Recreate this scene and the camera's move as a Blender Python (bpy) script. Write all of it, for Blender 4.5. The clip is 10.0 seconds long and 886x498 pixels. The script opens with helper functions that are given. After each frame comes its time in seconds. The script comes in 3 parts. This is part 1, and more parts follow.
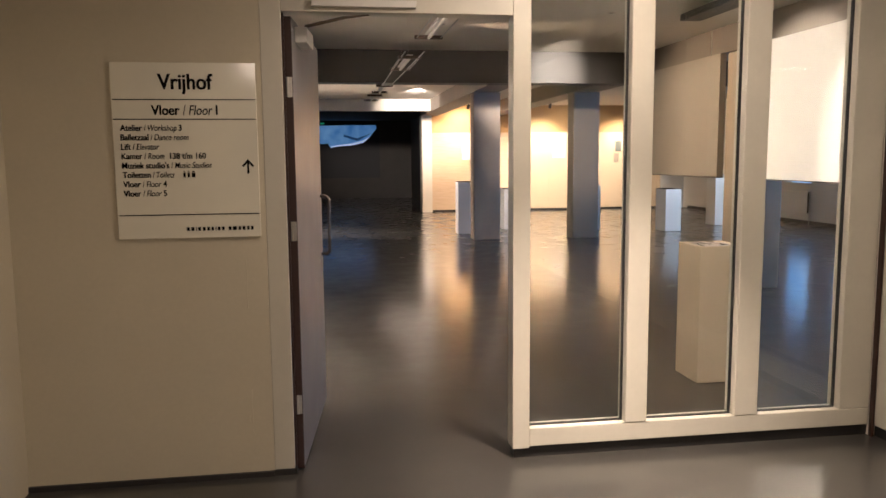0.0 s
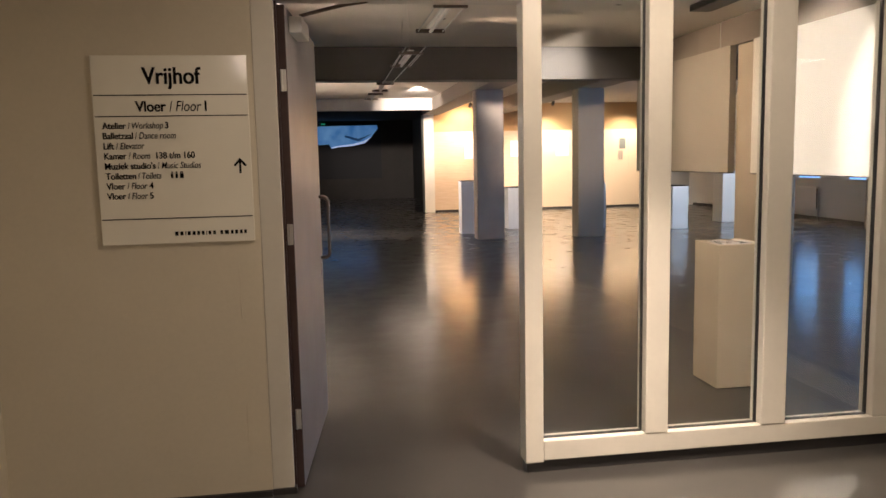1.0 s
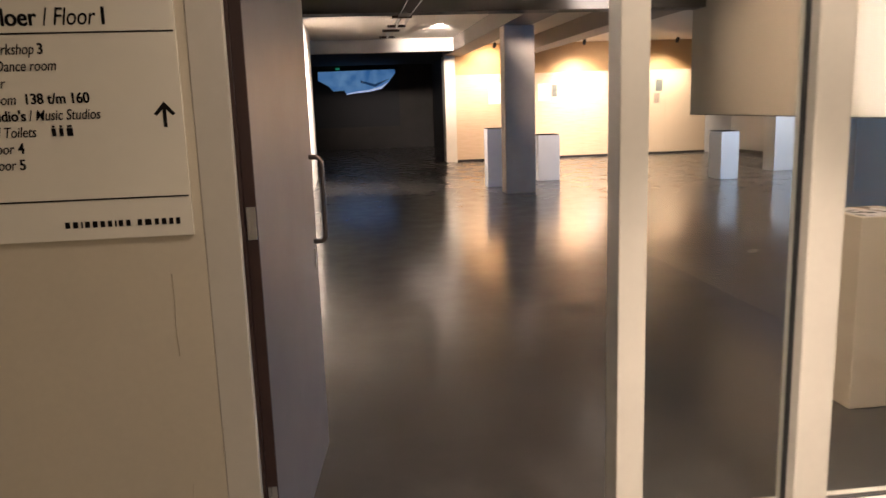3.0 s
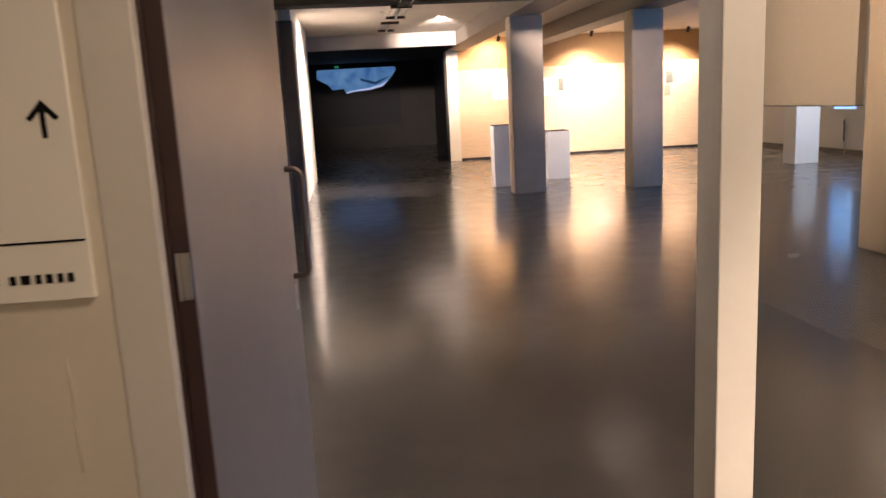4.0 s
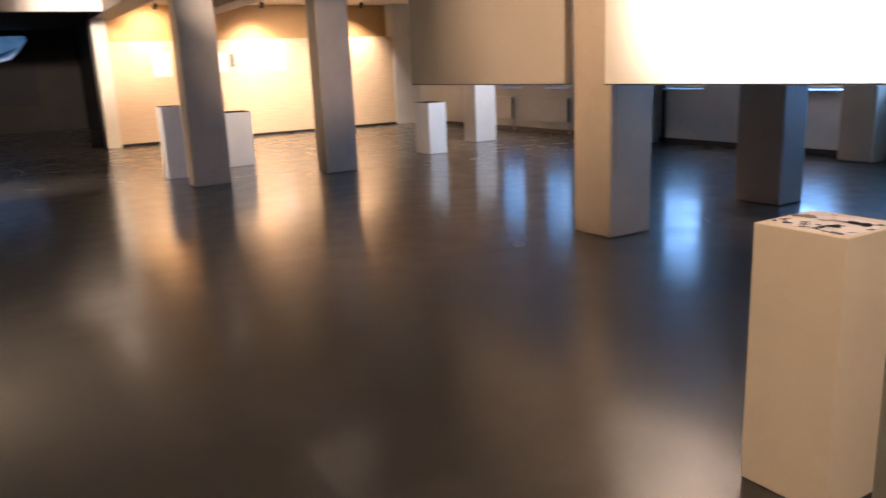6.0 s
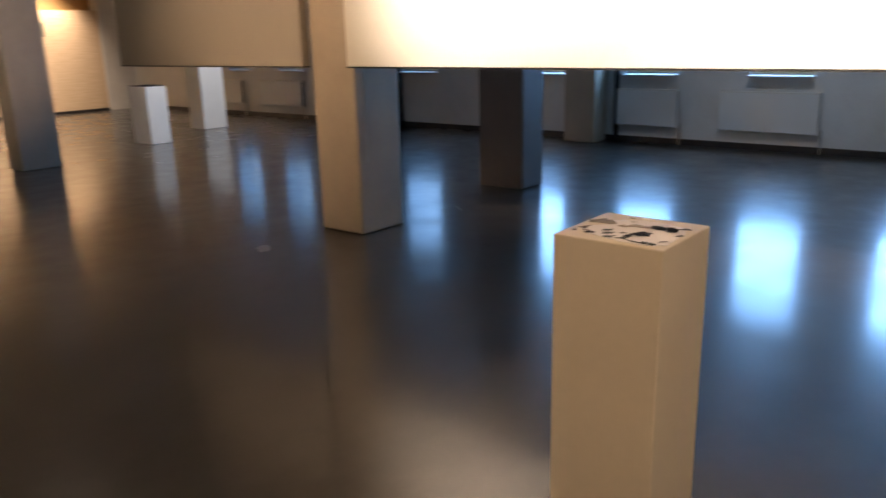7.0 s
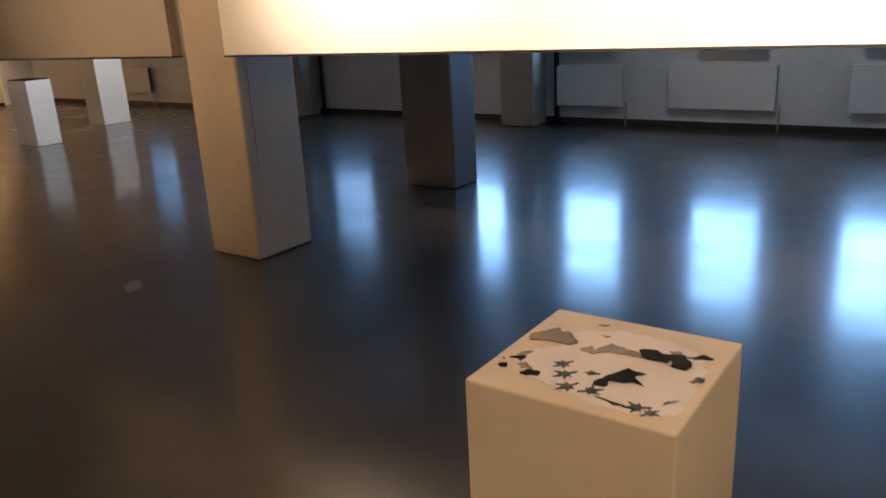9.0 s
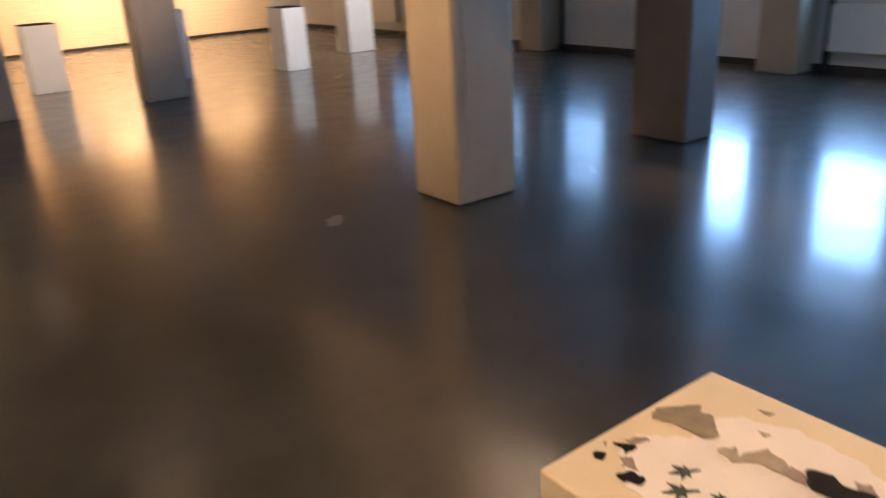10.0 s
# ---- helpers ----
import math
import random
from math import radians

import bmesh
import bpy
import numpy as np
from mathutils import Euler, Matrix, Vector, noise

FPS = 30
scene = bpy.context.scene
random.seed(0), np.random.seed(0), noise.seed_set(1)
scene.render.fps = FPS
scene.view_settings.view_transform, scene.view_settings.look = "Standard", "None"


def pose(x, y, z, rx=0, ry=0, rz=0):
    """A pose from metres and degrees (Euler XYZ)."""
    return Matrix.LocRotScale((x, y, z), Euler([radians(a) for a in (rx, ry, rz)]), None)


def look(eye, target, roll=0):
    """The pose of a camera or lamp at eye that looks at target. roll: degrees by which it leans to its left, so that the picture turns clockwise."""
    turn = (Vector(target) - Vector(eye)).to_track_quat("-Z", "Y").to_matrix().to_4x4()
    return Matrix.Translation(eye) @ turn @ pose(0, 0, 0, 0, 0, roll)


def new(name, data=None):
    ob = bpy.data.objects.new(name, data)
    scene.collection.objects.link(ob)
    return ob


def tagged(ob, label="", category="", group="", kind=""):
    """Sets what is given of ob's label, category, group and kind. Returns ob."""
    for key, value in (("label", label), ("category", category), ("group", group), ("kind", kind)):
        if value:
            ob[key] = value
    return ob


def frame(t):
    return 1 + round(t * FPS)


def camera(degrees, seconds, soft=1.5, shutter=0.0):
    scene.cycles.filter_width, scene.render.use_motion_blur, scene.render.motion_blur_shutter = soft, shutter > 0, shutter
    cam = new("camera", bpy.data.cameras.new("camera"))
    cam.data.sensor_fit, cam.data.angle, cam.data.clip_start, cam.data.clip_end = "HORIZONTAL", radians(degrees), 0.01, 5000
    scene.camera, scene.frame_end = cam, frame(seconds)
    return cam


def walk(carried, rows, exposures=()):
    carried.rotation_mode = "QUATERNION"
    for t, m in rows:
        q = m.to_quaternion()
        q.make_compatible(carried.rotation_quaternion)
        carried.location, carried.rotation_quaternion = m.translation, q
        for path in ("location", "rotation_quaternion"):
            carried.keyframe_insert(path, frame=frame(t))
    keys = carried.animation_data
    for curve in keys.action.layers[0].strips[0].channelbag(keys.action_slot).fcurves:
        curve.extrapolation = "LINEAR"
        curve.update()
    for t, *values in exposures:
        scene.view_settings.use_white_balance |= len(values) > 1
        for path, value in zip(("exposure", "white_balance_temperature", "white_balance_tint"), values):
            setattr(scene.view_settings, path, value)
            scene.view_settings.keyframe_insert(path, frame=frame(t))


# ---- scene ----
cam = camera(60.1, 10.0, shutter=0.4)
PATH = [
    (0, (0.18, 0.799, 1.641), (0.475, 2.763, 1.405), -0.5),
    (0.5, (0.173, 0.852, 1.631), (0.498, 2.812, 1.396), -0.8),
    (1, (0.199, 1.052, 1.624), (0.487, 3.017, 1.388), -1.2),
    (1.5, (0.279, 1.364, 1.635), (0.555, 3.34, 1.49), -0.1),
    (2, (0.281, 1.667, 1.591), (0.575, 3.624, 1.299), -0.6),
    (2.5, (0.296, 2.038, 1.611), (0.561, 3.995, 1.295), -1.3),
    (2.7, (0.304, 2.188, 1.612), (0.563, 4.14, 1.264), -1.4),
    (3.8, (0.345, 3.03, 1.603), (0.482, 4.988, 1.219), -3.2),
    (4, (0.367, 3.173, 1.602), (0.586, 5.125, 1.225), -3.0),
    (4.5, (0.393, 3.543, 1.593), (0.645, 5.489, 1.207), -1.8),
    (5, (0.422, 3.904, 1.587), (0.739, 5.839, 1.192), -1.2),
    (5.5, (0.437, 4.25, 1.59), (1.087, 6.089, 1.149), -2.9),
    (5.7, (0.45, 4.345, 1.592), (1.254, 6.119, 1.139), -2.8),
    (6.8, (0.753, 4.93, 1.584), (2.135, 6.279, 1.063), -1.7),
    (7, (0.863, 5.043, 1.578), (2.347, 6.273, 1.043), -1.5),
    (7.5, (1.005, 5.247, 1.595), (2.662, 6.194, 0.997), -3.5),
    (8, (1.341, 5.41, 1.581), (3.026, 6.288, 0.958), -4.0),
    (8.5, (1.605, 5.498, 1.574), (3.235, 6.478, 0.956), -3.6),
    (9, (1.864, 5.574, 1.572), (3.416, 6.685, 0.976), -3.1),
    (9.5, (2.086, 5.624, 1.552), (3.495, 6.855, 0.846), -3.6),
    (10, (2.262, 5.65, 1.586), (3.354, 7.161, 0.862), -3.3),
]
EXPOSURES = [(0, 0.10, 6150, 13), (2.5, 0.05, 6150, 14), (3.8, 0.18, 6300, 18), (4.3, 0.30, 6400, 20), (5.3, 0.36, 6600, 22), (5.8, 0.06, 6650, 19), (6.8, -0.62, 6900, 13), (7.5, -0.78, 7400, 15), (8.6, -0.78, 7600, 15), (9.3, -0.62, 7450, 14), (10, 0.02, 7700, 17)]
walk(cam, [(t, look(eye, target, roll)) for t, eye, target, roll in PATH], EXPOSURES)

# ---- world and exposure ----
world = bpy.data.worlds.new("sky")
scene.world = world
world.use_nodes = True
wn = world.node_tree
sky = wn.nodes.new("ShaderNodeTexSky")
sky.sky_type = 'NISHITA'
sky.sun_disc = False
sky.sun_elevation, sky.sun_rotation = radians(24), radians(250)
wn.nodes["Background"].inputs[1].default_value = 0.12
wn.links.new(sky.outputs[0], wn.nodes["Background"].inputs[0])

WARM = (1.0, 0.80, 0.63)
AMBER = (1.0, 0.71, 0.46)
WHITE = (1.0, 0.84, 0.70)
COOL = (0.96, 0.97, 1.0)
DAY = (0.20, 0.48, 1.0)


def area_lamp(name, m, sx, sy, watts, colour):
    d = bpy.data.lights.new(name, 'AREA')
    d.shape, d.size, d.size_y, d.energy, d.color = 'RECTANGLE', sx, sy, watts, colour
    ob = new(name, d)
    ob.matrix_basis = m
    return ob


def spot_lamp(name, eye, target, watts, colour, degrees=70, blend=1.0, radius=0.08):
    d = bpy.data.lights.new(name, 'SPOT')
    d.energy, d.color, d.spot_size, d.spot_blend, d.shadow_soft_size = watts, colour, radians(degrees), blend, radius
    ob = new(name, d)
    ob.matrix_basis = look(eye, target)
    return ob


# corridor ceiling lights: square warm panels
CORRIDOR_LAMPS = [(1.58, 3.75, 42), (-0.65, -2.4, 98), (1.7, -3.6, 48)]
for lx, ly, lw in CORRIDOR_LAMPS:
    area_lamp("corridor_light", pose(lx, ly, 2.962), 0.50, 0.50, lw, WARM)
# a second lamp added under the nearest panel, to brighten the floor straight below
area_lamp("corridor_floor_fill", pose(1.58, 3.75, 2.960), 0.16, 0.16, 62, WARM).data.spread = radians(68)
# daylight in the window openings of the far side wall
WINDOWS_Y = (4.6, 6.33, 8.07, 9.87, 11.62, 14.25, 16.0, 17.8, 19.5)
for wy in WINDOWS_Y:
    area_lamp("window_daylight", pose(11.48, wy, 1.63, 0, 90, 0), 1.32, 0.80, 70 if wy < 7 else 56 if wy < 13 else 14 if wy < 15 else 6, DAY).data.spread = radians(165)
# hall spots: eye, target, watts, colour, cone; their fittings are unseen
SPOTS = [
    ((2.9, 8.00, 3.06), (5.10, 8.25, 2.2), 1900, WHITE, 52),
    ((2.9, 6.85, 3.06), (5.10, 6.8, 1.95), 1500, WHITE, 54),
    ((2.9, 5.50, 3.06), (5.10, 5.4, 1.95), 1500, WHITE, 54),
    ((1.30, 8.5, 3.14), (-0.22, 8.5, 2.1), 850, WHITE, 88),
    ((1.25, 17.5, 3.14), (-0.42, 18.0, 1.8), 1900, WHITE, 90),
    ((2.3, 18.6, 3.20), (2.65, 22.0, 2.98), 2400, WHITE, 44),
    ((3.4, 9.3, 2.90), (3.70, 12.45, 2.93), 2900, WHITE, 20),
    ((2.2, 6.0, 3.14), (4.7, 15.8, 1.9), 2300, WARM, 19),
    ((0.75, 6.3, 3.14), (2.9, 6.05, 0.75), 90, AMBER, 45),
    # added to brighten the pedestal's face towards the entrance
    ((2.70, 5.03, 3.12), (2.96, 5.98, 0.90), 85, WARM, 34),
    # added to brighten the near pillar and the darker panel
    ((1.6, 10.2, 3.14), (5.15, 10.4, 2.05), 720, AMBER, 60),
    # four spots added to brighten the far pedestals
    ((7.2, 14.2, 3.14), (7.6, 16.7, 0.6), 500, COOL, 40),
    ((9.2, 15.2, 3.14), (9.45, 17.7, 0.7), 500, COOL, 40),
    ((1.4, 16.9, 3.14), (3.0, 17.1, 0.6), 420, WHITE, 46),
    ((4.3, 14.6, 3.14), (4.4, 17.8, 0.5), 300, WHITE, 40),
    # fill added over the floor just inside the door
    ((0.95, 6.0, 3.14), (0.75, 5.95, 0.0), 190, WARM, 58),
    ((1.1, 17.6, 3.14), (1.0, 17.8, 0.0), 600, WHITE, 56),
    # two cool fills added to lift the grey window wall
    ((9.0, 12.5, 3.14), (11.4, 12.4, 0.7), 330, COOL, 85),
    ((9.1, 7.6, 3.14), (11.4, 7.4, 0.7), 90, COOL, 95),
    # two wide washes added to even out the plywood wall
    ((4.6, 20.6, 3.14), (4.4, 24.0, 0.6), 1000, AMBER, 88),
    ((7.7, 20.6, 3.14), (7.7, 24.0, 0.5), 1300, WARM, 88),
]
# the spots close to the plywood wall stand out below the ceiling
PLY_SPOTS = [
    ((4.35, 23.42, 3.08), (4.3, 24.3, 2.5), 260, AMBER, 96),
    ((6.85, 23.40, 3.08), (6.85, 24.0, 1.9), 620, WARM, 104),
    ((9.50, 23.40, 3.08), (9.45, 24.0, 1.9), 540, WARM, 104),
]
for eye, target, watts, colour, cone in SPOTS + PLY_SPOTS:
    spot_lamp("hall_spot_beam", eye, target, watts, colour, cone)
# projector light in the dark room is the glow of its picture on the screen


# ---- materials ----
def nodes_of(name):
    m = bpy.data.materials.new(name)
    m.use_nodes = True
    nt = m.node_tree
    return m, nt, nt.nodes["Principled BSDF"]


def noise_node(nt, scale, detail=4.0, rough=0.55, coords="Object"):
    tc = nt.nodes.new("ShaderNodeTexCoord")
    n = nt.nodes.new("ShaderNodeTexNoise")
    n.inputs["Scale"].default_value, n.inputs["Detail"].default_value, n.inputs["Roughness"].default_value = scale, detail, rough
    nt.links.new(tc.outputs[coords], n.inputs["Vector"])
    return n


def ramp(nt, source, stops):
    r = nt.nodes.new("ShaderNodeValToRGB")
    while len(r.color_ramp.elements) < len(stops):
        r.color_ramp.elements.new(0.5)
    for e, (p, c) in zip(r.color_ramp.elements, stops):
        e.position, e.color = p, (*c, 1)
    nt.links.new(source, r.inputs["Fac"])
    return r


def surface(name, colour, rough=0.5, metal=0.0, vary=0.12, big=1.2, fine=60.0, bump=0.03, gloss_vary=0.1, coat=0.0, spec=0.5):
    """A painted, plastered or metal surface with stains at room scale and grain at millimetre scale."""
    m, nt, b = nodes_of(name)
    n1, n2 = noise_node(nt, big, 5.0, 0.6), noise_node(nt, fine, 3.0)
    lo = tuple(c * (1 - vary) for c in colour)
    hi = tuple(min(1, c * (1 + vary * 0.6)) for c in colour)
    r1 = ramp(nt, n1.outputs["Fac"], [(0.3, lo), (0.7, hi)])
    r2 = ramp(nt, n2.outputs["Fac"], [(0.25, (1 - vary * 0.6,) * 3), (0.75, (1, 1, 1))])
    mix = nt.nodes.new("ShaderNodeMixRGB")
    mix.blend_type, mix.inputs[0].default_value = 'MULTIPLY', 1.0
    nt.links.new(r1.outputs[0], mix.inputs[1])
    nt.links.new(r2.outputs[0], mix.inputs[2])
    nt.links.new(mix.outputs[0], b.inputs["Base Color"])
    mr = nt.nodes.new("ShaderNodeMapRange")
    mr.inputs["To Min"].default_value, mr.inputs["To Max"].default_value = max(0.02, rough - gloss_vary), min(1, rough + gloss_vary)
    nt.links.new(n1.outputs["Fac"], mr.inputs["Value"])
    nt.links.new(mr.outputs[0], b.inputs["Roughness"])
    b.inputs["Metallic"].default_value = metal
    b.inputs["Specular IOR Level"].default_value = spec
    b.inputs["Coat Weight"].default_value = coat
    if bump:
        bp = nt.nodes.new("ShaderNodeBump")
        bp.inputs["Strength"].default_value, bp.inputs["Distance"].default_value = bump, 0.004
        nt.links.new(n2.outputs["Fac"], bp.inputs["Height"])
        nt.links.new(bp.outputs[0], b.inputs["Normal"])
    return m


def floor_material():
    """Dark grey poured floor: satin, slightly wavy, cloudy, with polished and dull patches."""
    m, nt, b = nodes_of("poured_floor")
    n1, n2, n3 = noise_node(nt, 0.55, 6.0, 0.6), noise_node(nt, 3.2, 4.0, 0.6), noise_node(nt, 2.6, 2.0, 0.5)
    n4 = noise_node(nt, 160.0, 2.0)
    r1 = ramp(nt, n1.outputs["Fac"], [(0.3, (0.040, 0.0370, 0.0325)), (0.7, (0.066, 0.061, 0.054))])
    r2 = ramp(nt, n2.outputs["Fac"], [(0.3, (0.62, 0.62, 0.63)), (0.7, (1, 1, 1))])
    r4 = ramp(nt, n4.outputs["Fac"], [(0.3, (0.86, 0.86, 0.86)), (0.7, (1, 1, 1))])
    last = r1
    for r in (r2, r4):
        mix = nt.nodes.new("ShaderNodeMixRGB")
        mix.blend_type, mix.inputs[0].default_value = 'MULTIPLY', 1.0
        nt.links.new(last.outputs[0], mix.inputs[1])
        nt.links.new(r.outputs[0], mix.inputs[2])
        last = mix
    nt.links.new(last.outputs[0], b.inputs["Base Color"])
    for source, socket, lo, hi in ((n2, "Roughness", 0.30, 0.36), (n3, "Coat Roughness", 0.11, 0.19), (n2, "Coat Weight", 0.70, 1.0)):
        mr = nt.nodes.new("ShaderNodeMapRange")
        mr.inputs["From Min"].default_value, mr.inputs["From Max"].default_value = 0.3, 0.7
        mr.inputs["To Min"].default_value, mr.inputs["To Max"].default_value = lo, hi
        nt.links.new(source.outputs["Fac"], mr.inputs["Value"])
        nt.links.new(mr.outputs[0], b.inputs[socket])
    b.inputs["Specular IOR Level"].default_value = 0.20
    b.inputs["Coat IOR"].default_value = 1.45
    bp = nt.nodes.new("ShaderNodeBump")
    bp.inputs["Strength"].default_value, bp.inputs["Distance"].default_value = 0.042, 0.012
    nt.links.new(n3.outputs["Fac"], bp.inputs["Height"])
    for socket in ("Normal", "Coat Normal"):
        nt.links.new(bp.outputs[0], b.inputs[socket])
    return m


def plywood_material():
    m, nt, b = nodes_of("plywood")
    tc = nt.nodes.new("ShaderNodeTexCoord")
    mp = nt.nodes.new("ShaderNodeMapping")
    mp.inputs["Scale"].default_value = (1.2, 1.2, 14.0)
    n = nt.nodes.new("ShaderNodeTexNoise")
    n.inputs["Scale"].default_value, n.inputs["Detail"].default_value = 2.2, 6.0
    nt.links.new(tc.outputs["Object"], mp.inputs["Vector"])
    nt.links.new(mp.outputs[0], n.inputs["Vector"])
    r = ramp(nt, n.outputs["Fac"], [(0.25, (0.58, 0.43, 0.28)), (0.75, (0.69, 0.54, 0.38))])
    nt.links.new(r.outputs[0], b.inputs["Base Color"])
    b.inputs["Roughness"].default_value = 0.5
    return m


def glass_material():
    m, nt, b = nodes_of("window_glass")
    b.inputs["Base Color"].default_value = (0.79, 0.82, 0.80, 1)
    b.inputs["Transmission Weight"].default_value = 1.0
    b.inputs["Roughness"].default_value = 0.0
    b.inputs["IOR"].default_value = 1.45
    return m


def glow(name, colour, strength, low=None, high=None):
    m, nt, b = nodes_of(name)
    if low:
        r = ramp(nt, noise_node(nt, 2.2, 4.0).outputs["Fac"], [(0.35, low), (0.65, high)])
        nt.links.new(r.outputs[0], b.inputs["Emission Color"])
    b.inputs["Base Color"].default_value = (*colour, 1)
    b.inputs["Emission Color"].default_value = (*colour, 1)
    b.inputs["Emission Strength"].default_value = strength
    b.inputs["Roughness"].default_value = 0.4
    return m


M_FLOOR = floor_material()
M_PLASTER = surface("cream_plaster", (0.57, 0.51, 0.385), 0.55, vary=0.07, big=0.8, fine=45, bump=0.10)
M_WHITEWALL = surface("white_wall_paint", (0.72, 0.68, 0.60), 0.6, vary=0.08, fine=40, bump=0.08)
M_GREYWALL = surface("grey_wall_paint", (0.70, 0.69, 0.67), 0.6, vary=0.12, fine=30, bump=0.10)
# near black for the dark room; stands for missing light in the recess
M_DARKWALL = surface("dark_room_and_recess_wall", (0.085, 0.078, 0.070), 0.8, vary=0.2, bump=0.05)
M_CEIL = surface("ceiling_paint", (0.70, 0.64, 0.56), 0.7, vary=0.08, fine=25, bump=0.08)
# dark and brown beams: the light they lack is put into the colour
M_BEAM = surface("dark_beam_shaded", (0.060, 0.054, 0.049), 0.6, vary=0.15, fine=25, bump=0.1)
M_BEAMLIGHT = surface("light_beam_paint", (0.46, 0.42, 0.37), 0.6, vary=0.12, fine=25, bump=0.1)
M_BEAMMID = surface("brown_beam_shaded", (0.20, 0.165, 0.135), 0.6, vary=0.12, fine=25, bump=0.1)
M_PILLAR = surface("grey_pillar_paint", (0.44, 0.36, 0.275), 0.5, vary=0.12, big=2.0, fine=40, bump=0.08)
M_PILLARDARK = surface("dark_pillar_tone", (0.15, 0.12, 0.105), 0.5, vary=0.15, big=2.0, fine=40, bump=0.08)
M_FRAME = surface("cream_gloss_paint", (0.55, 0.515, 0.43), 0.35, vary=0.06, big=2.5, fine=35, bump=0.04)
M_PLINTH = surface("black_plinth", (0.022, 0.020, 0.019), 0.45, vary=0.2, bump=0.03)
M_GASKET = surface("black_rubber", (0.015, 0.014, 0.014), 0.6, vary=0.1, bump=0)
M_DOOR = surface("grey_door_laminate", (0.130, 0.124, 0.128), 0.38, vary=0.06, big=1.6, fine=60, bump=0.02)
M_DOOREDGESHADE = surface("dark_hardwood_and_shade", (0.035, 0.014, 0.010), 0.45, vary=0.25, big=6, bump=0.05)
M_STEEL = surface("brushed_steel", (0.50, 0.49, 0.47), 0.32, metal=1.0, vary=0.1, bump=0.02)
M_DARKSTEEL = surface("dark_bronze_steel", (0.16, 0.13, 0.11), 0.35, metal=1.0, vary=0.1, bump=0.02)
M_BLACKMETAL = surface("black_powder_coat", (0.02, 0.02, 0.02), 0.5, vary=0.1, bump=0.02)
M_WHITEPLASTIC = surface("white_enamel", (0.72, 0.70, 0.65), 0.35, vary=0.05, bump=0.02)
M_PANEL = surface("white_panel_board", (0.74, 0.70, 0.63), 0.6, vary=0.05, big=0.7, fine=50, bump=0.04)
# board outside the panel spots: its lack of light is put into the colour
M_PANELSHADED = surface("shaded_panel_board", (0.36, 0.315, 0.265), 0.6, vary=0.06, big=0.9, fine=50, bump=0.04)
M_PEDCREAM = surface("cream_pedestal_paint", (0.70, 0.58, 0.425), 0.5, vary=0.05, big=2.0, fine=50, bump=0.05)
M_PEDWHITE = surface("white_pedestal_paint", (0.80, 0.79, 0.78), 0.5, vary=0.05, big=2.0, fine=50, bump=0.05)
M_SIGN = surface("white_sign_laminate", (0.76, 0.72, 0.60), 0.12, vary=0.03, big=1.5, fine=20, bump=0.0, gloss_vary=0.03)
M_INK = surface("black_sign_ink", (0.006, 0.005, 0.005), 0.8, vary=0.05, bump=0, spec=0.1)
M_PLY = plywood_material()
M_OCHRE = surface("ochre_wall_paint", (0.52, 0.33, 0.14), 0.6, vary=0.12, fine=30, bump=0.08)
M_RAD = surface("radiator_enamel", (0.72, 0.72, 0.71), 0.35, vary=0.05, bump=0.02)
M_PAPER = surface("white_paper", (0.80, 0.73, 0.70), 0.7, vary=0.05, big=8, fine=120, bump=0.06)
M_ARTPAPER = surface("pale_art_paper", (0.85, 0.83, 0.78), 0.6, vary=0.04, big=4, bump=0.03)
M_ARTGREY = surface("grey_art_print", (0.16, 0.17, 0.15), 0.6, vary=0.4, big=9, bump=0.03)
M_BLACKCARD = surface("black_card", (0.010, 0.008, 0.009), 0.9, vary=0.2, bump=0.03, spec=0.15)
M_BROWNCARD = surface("brown_card", (0.19, 0.14, 0.085), 0.7, vary=0.3, big=30, bump=0.05)
# soft grey shadows beside the cut-outs, laid as flat coloured pieces
M_GREYSHADE = surface("grey_brown_shade", (0.30, 0.22, 0.19), 0.7, vary=0.3, big=40, bump=0.05)
M_TANCARD = surface("tan_card", (0.36, 0.29, 0.22), 0.7, vary=0.25, big=30, bump=0.05)
M_LEAF = surface("dark_green_leaf", (0.018, 0.028, 0.014), 0.6, vary=0.3, big=40, bump=0.08)
M_GLASS = glass_material()
M_EXIT = glow("exit_sign_green", (0.05, 0.55, 0.30), 0.25)
M_LAMP = glow("corridor_lamp_glass", (1.0, 0.82, 0.58), 6.0)
M_SCREEN = surface("dark_projection_cloth", (0.05, 0.05, 0.055), 0.7, vary=0.1, bump=0.02)
M_VIDEO = glow("projected_blue", (0.10, 0.29, 0.62), 0.44, (0.05, 0.19, 0.48), (0.20, 0.42, 0.72))
M_VIDEODARK = glow("projected_dark_blue", (0.02, 0.07, 0.18), 0.4)
M_VIDEOPALE = glow("projected_pale", (0.45, 0.56, 0.80), 0.7)


# ---- building helpers ----
def bm_box(bm, x0, x1, y0, y1, z0, z1, bevel=0.0, seg=2):
    r = bmesh.ops.create_cube(bm, size=1.0)
    vs = r["verts"]
    bmesh.ops.scale(bm, vec=(x1 - x0, y1 - y0, z1 - z0), verts=vs)
    bmesh.ops.translate(bm, vec=((x0 + x1) / 2, (y0 + y1) / 2, (z0 + z1) / 2), verts=vs)
    if bevel:
        es = list({e for v in vs for e in v.link_edges})
        bmesh.ops.bevel(bm, geom=es, offset=bevel, segments=seg, profile=0.5, affect='EDGES')
    return bm


def boxes(rows, bevel=0.0):
    bm = bmesh.new()
    for r in rows:
        bm_box(bm, *r, bevel=bevel)
    return bm


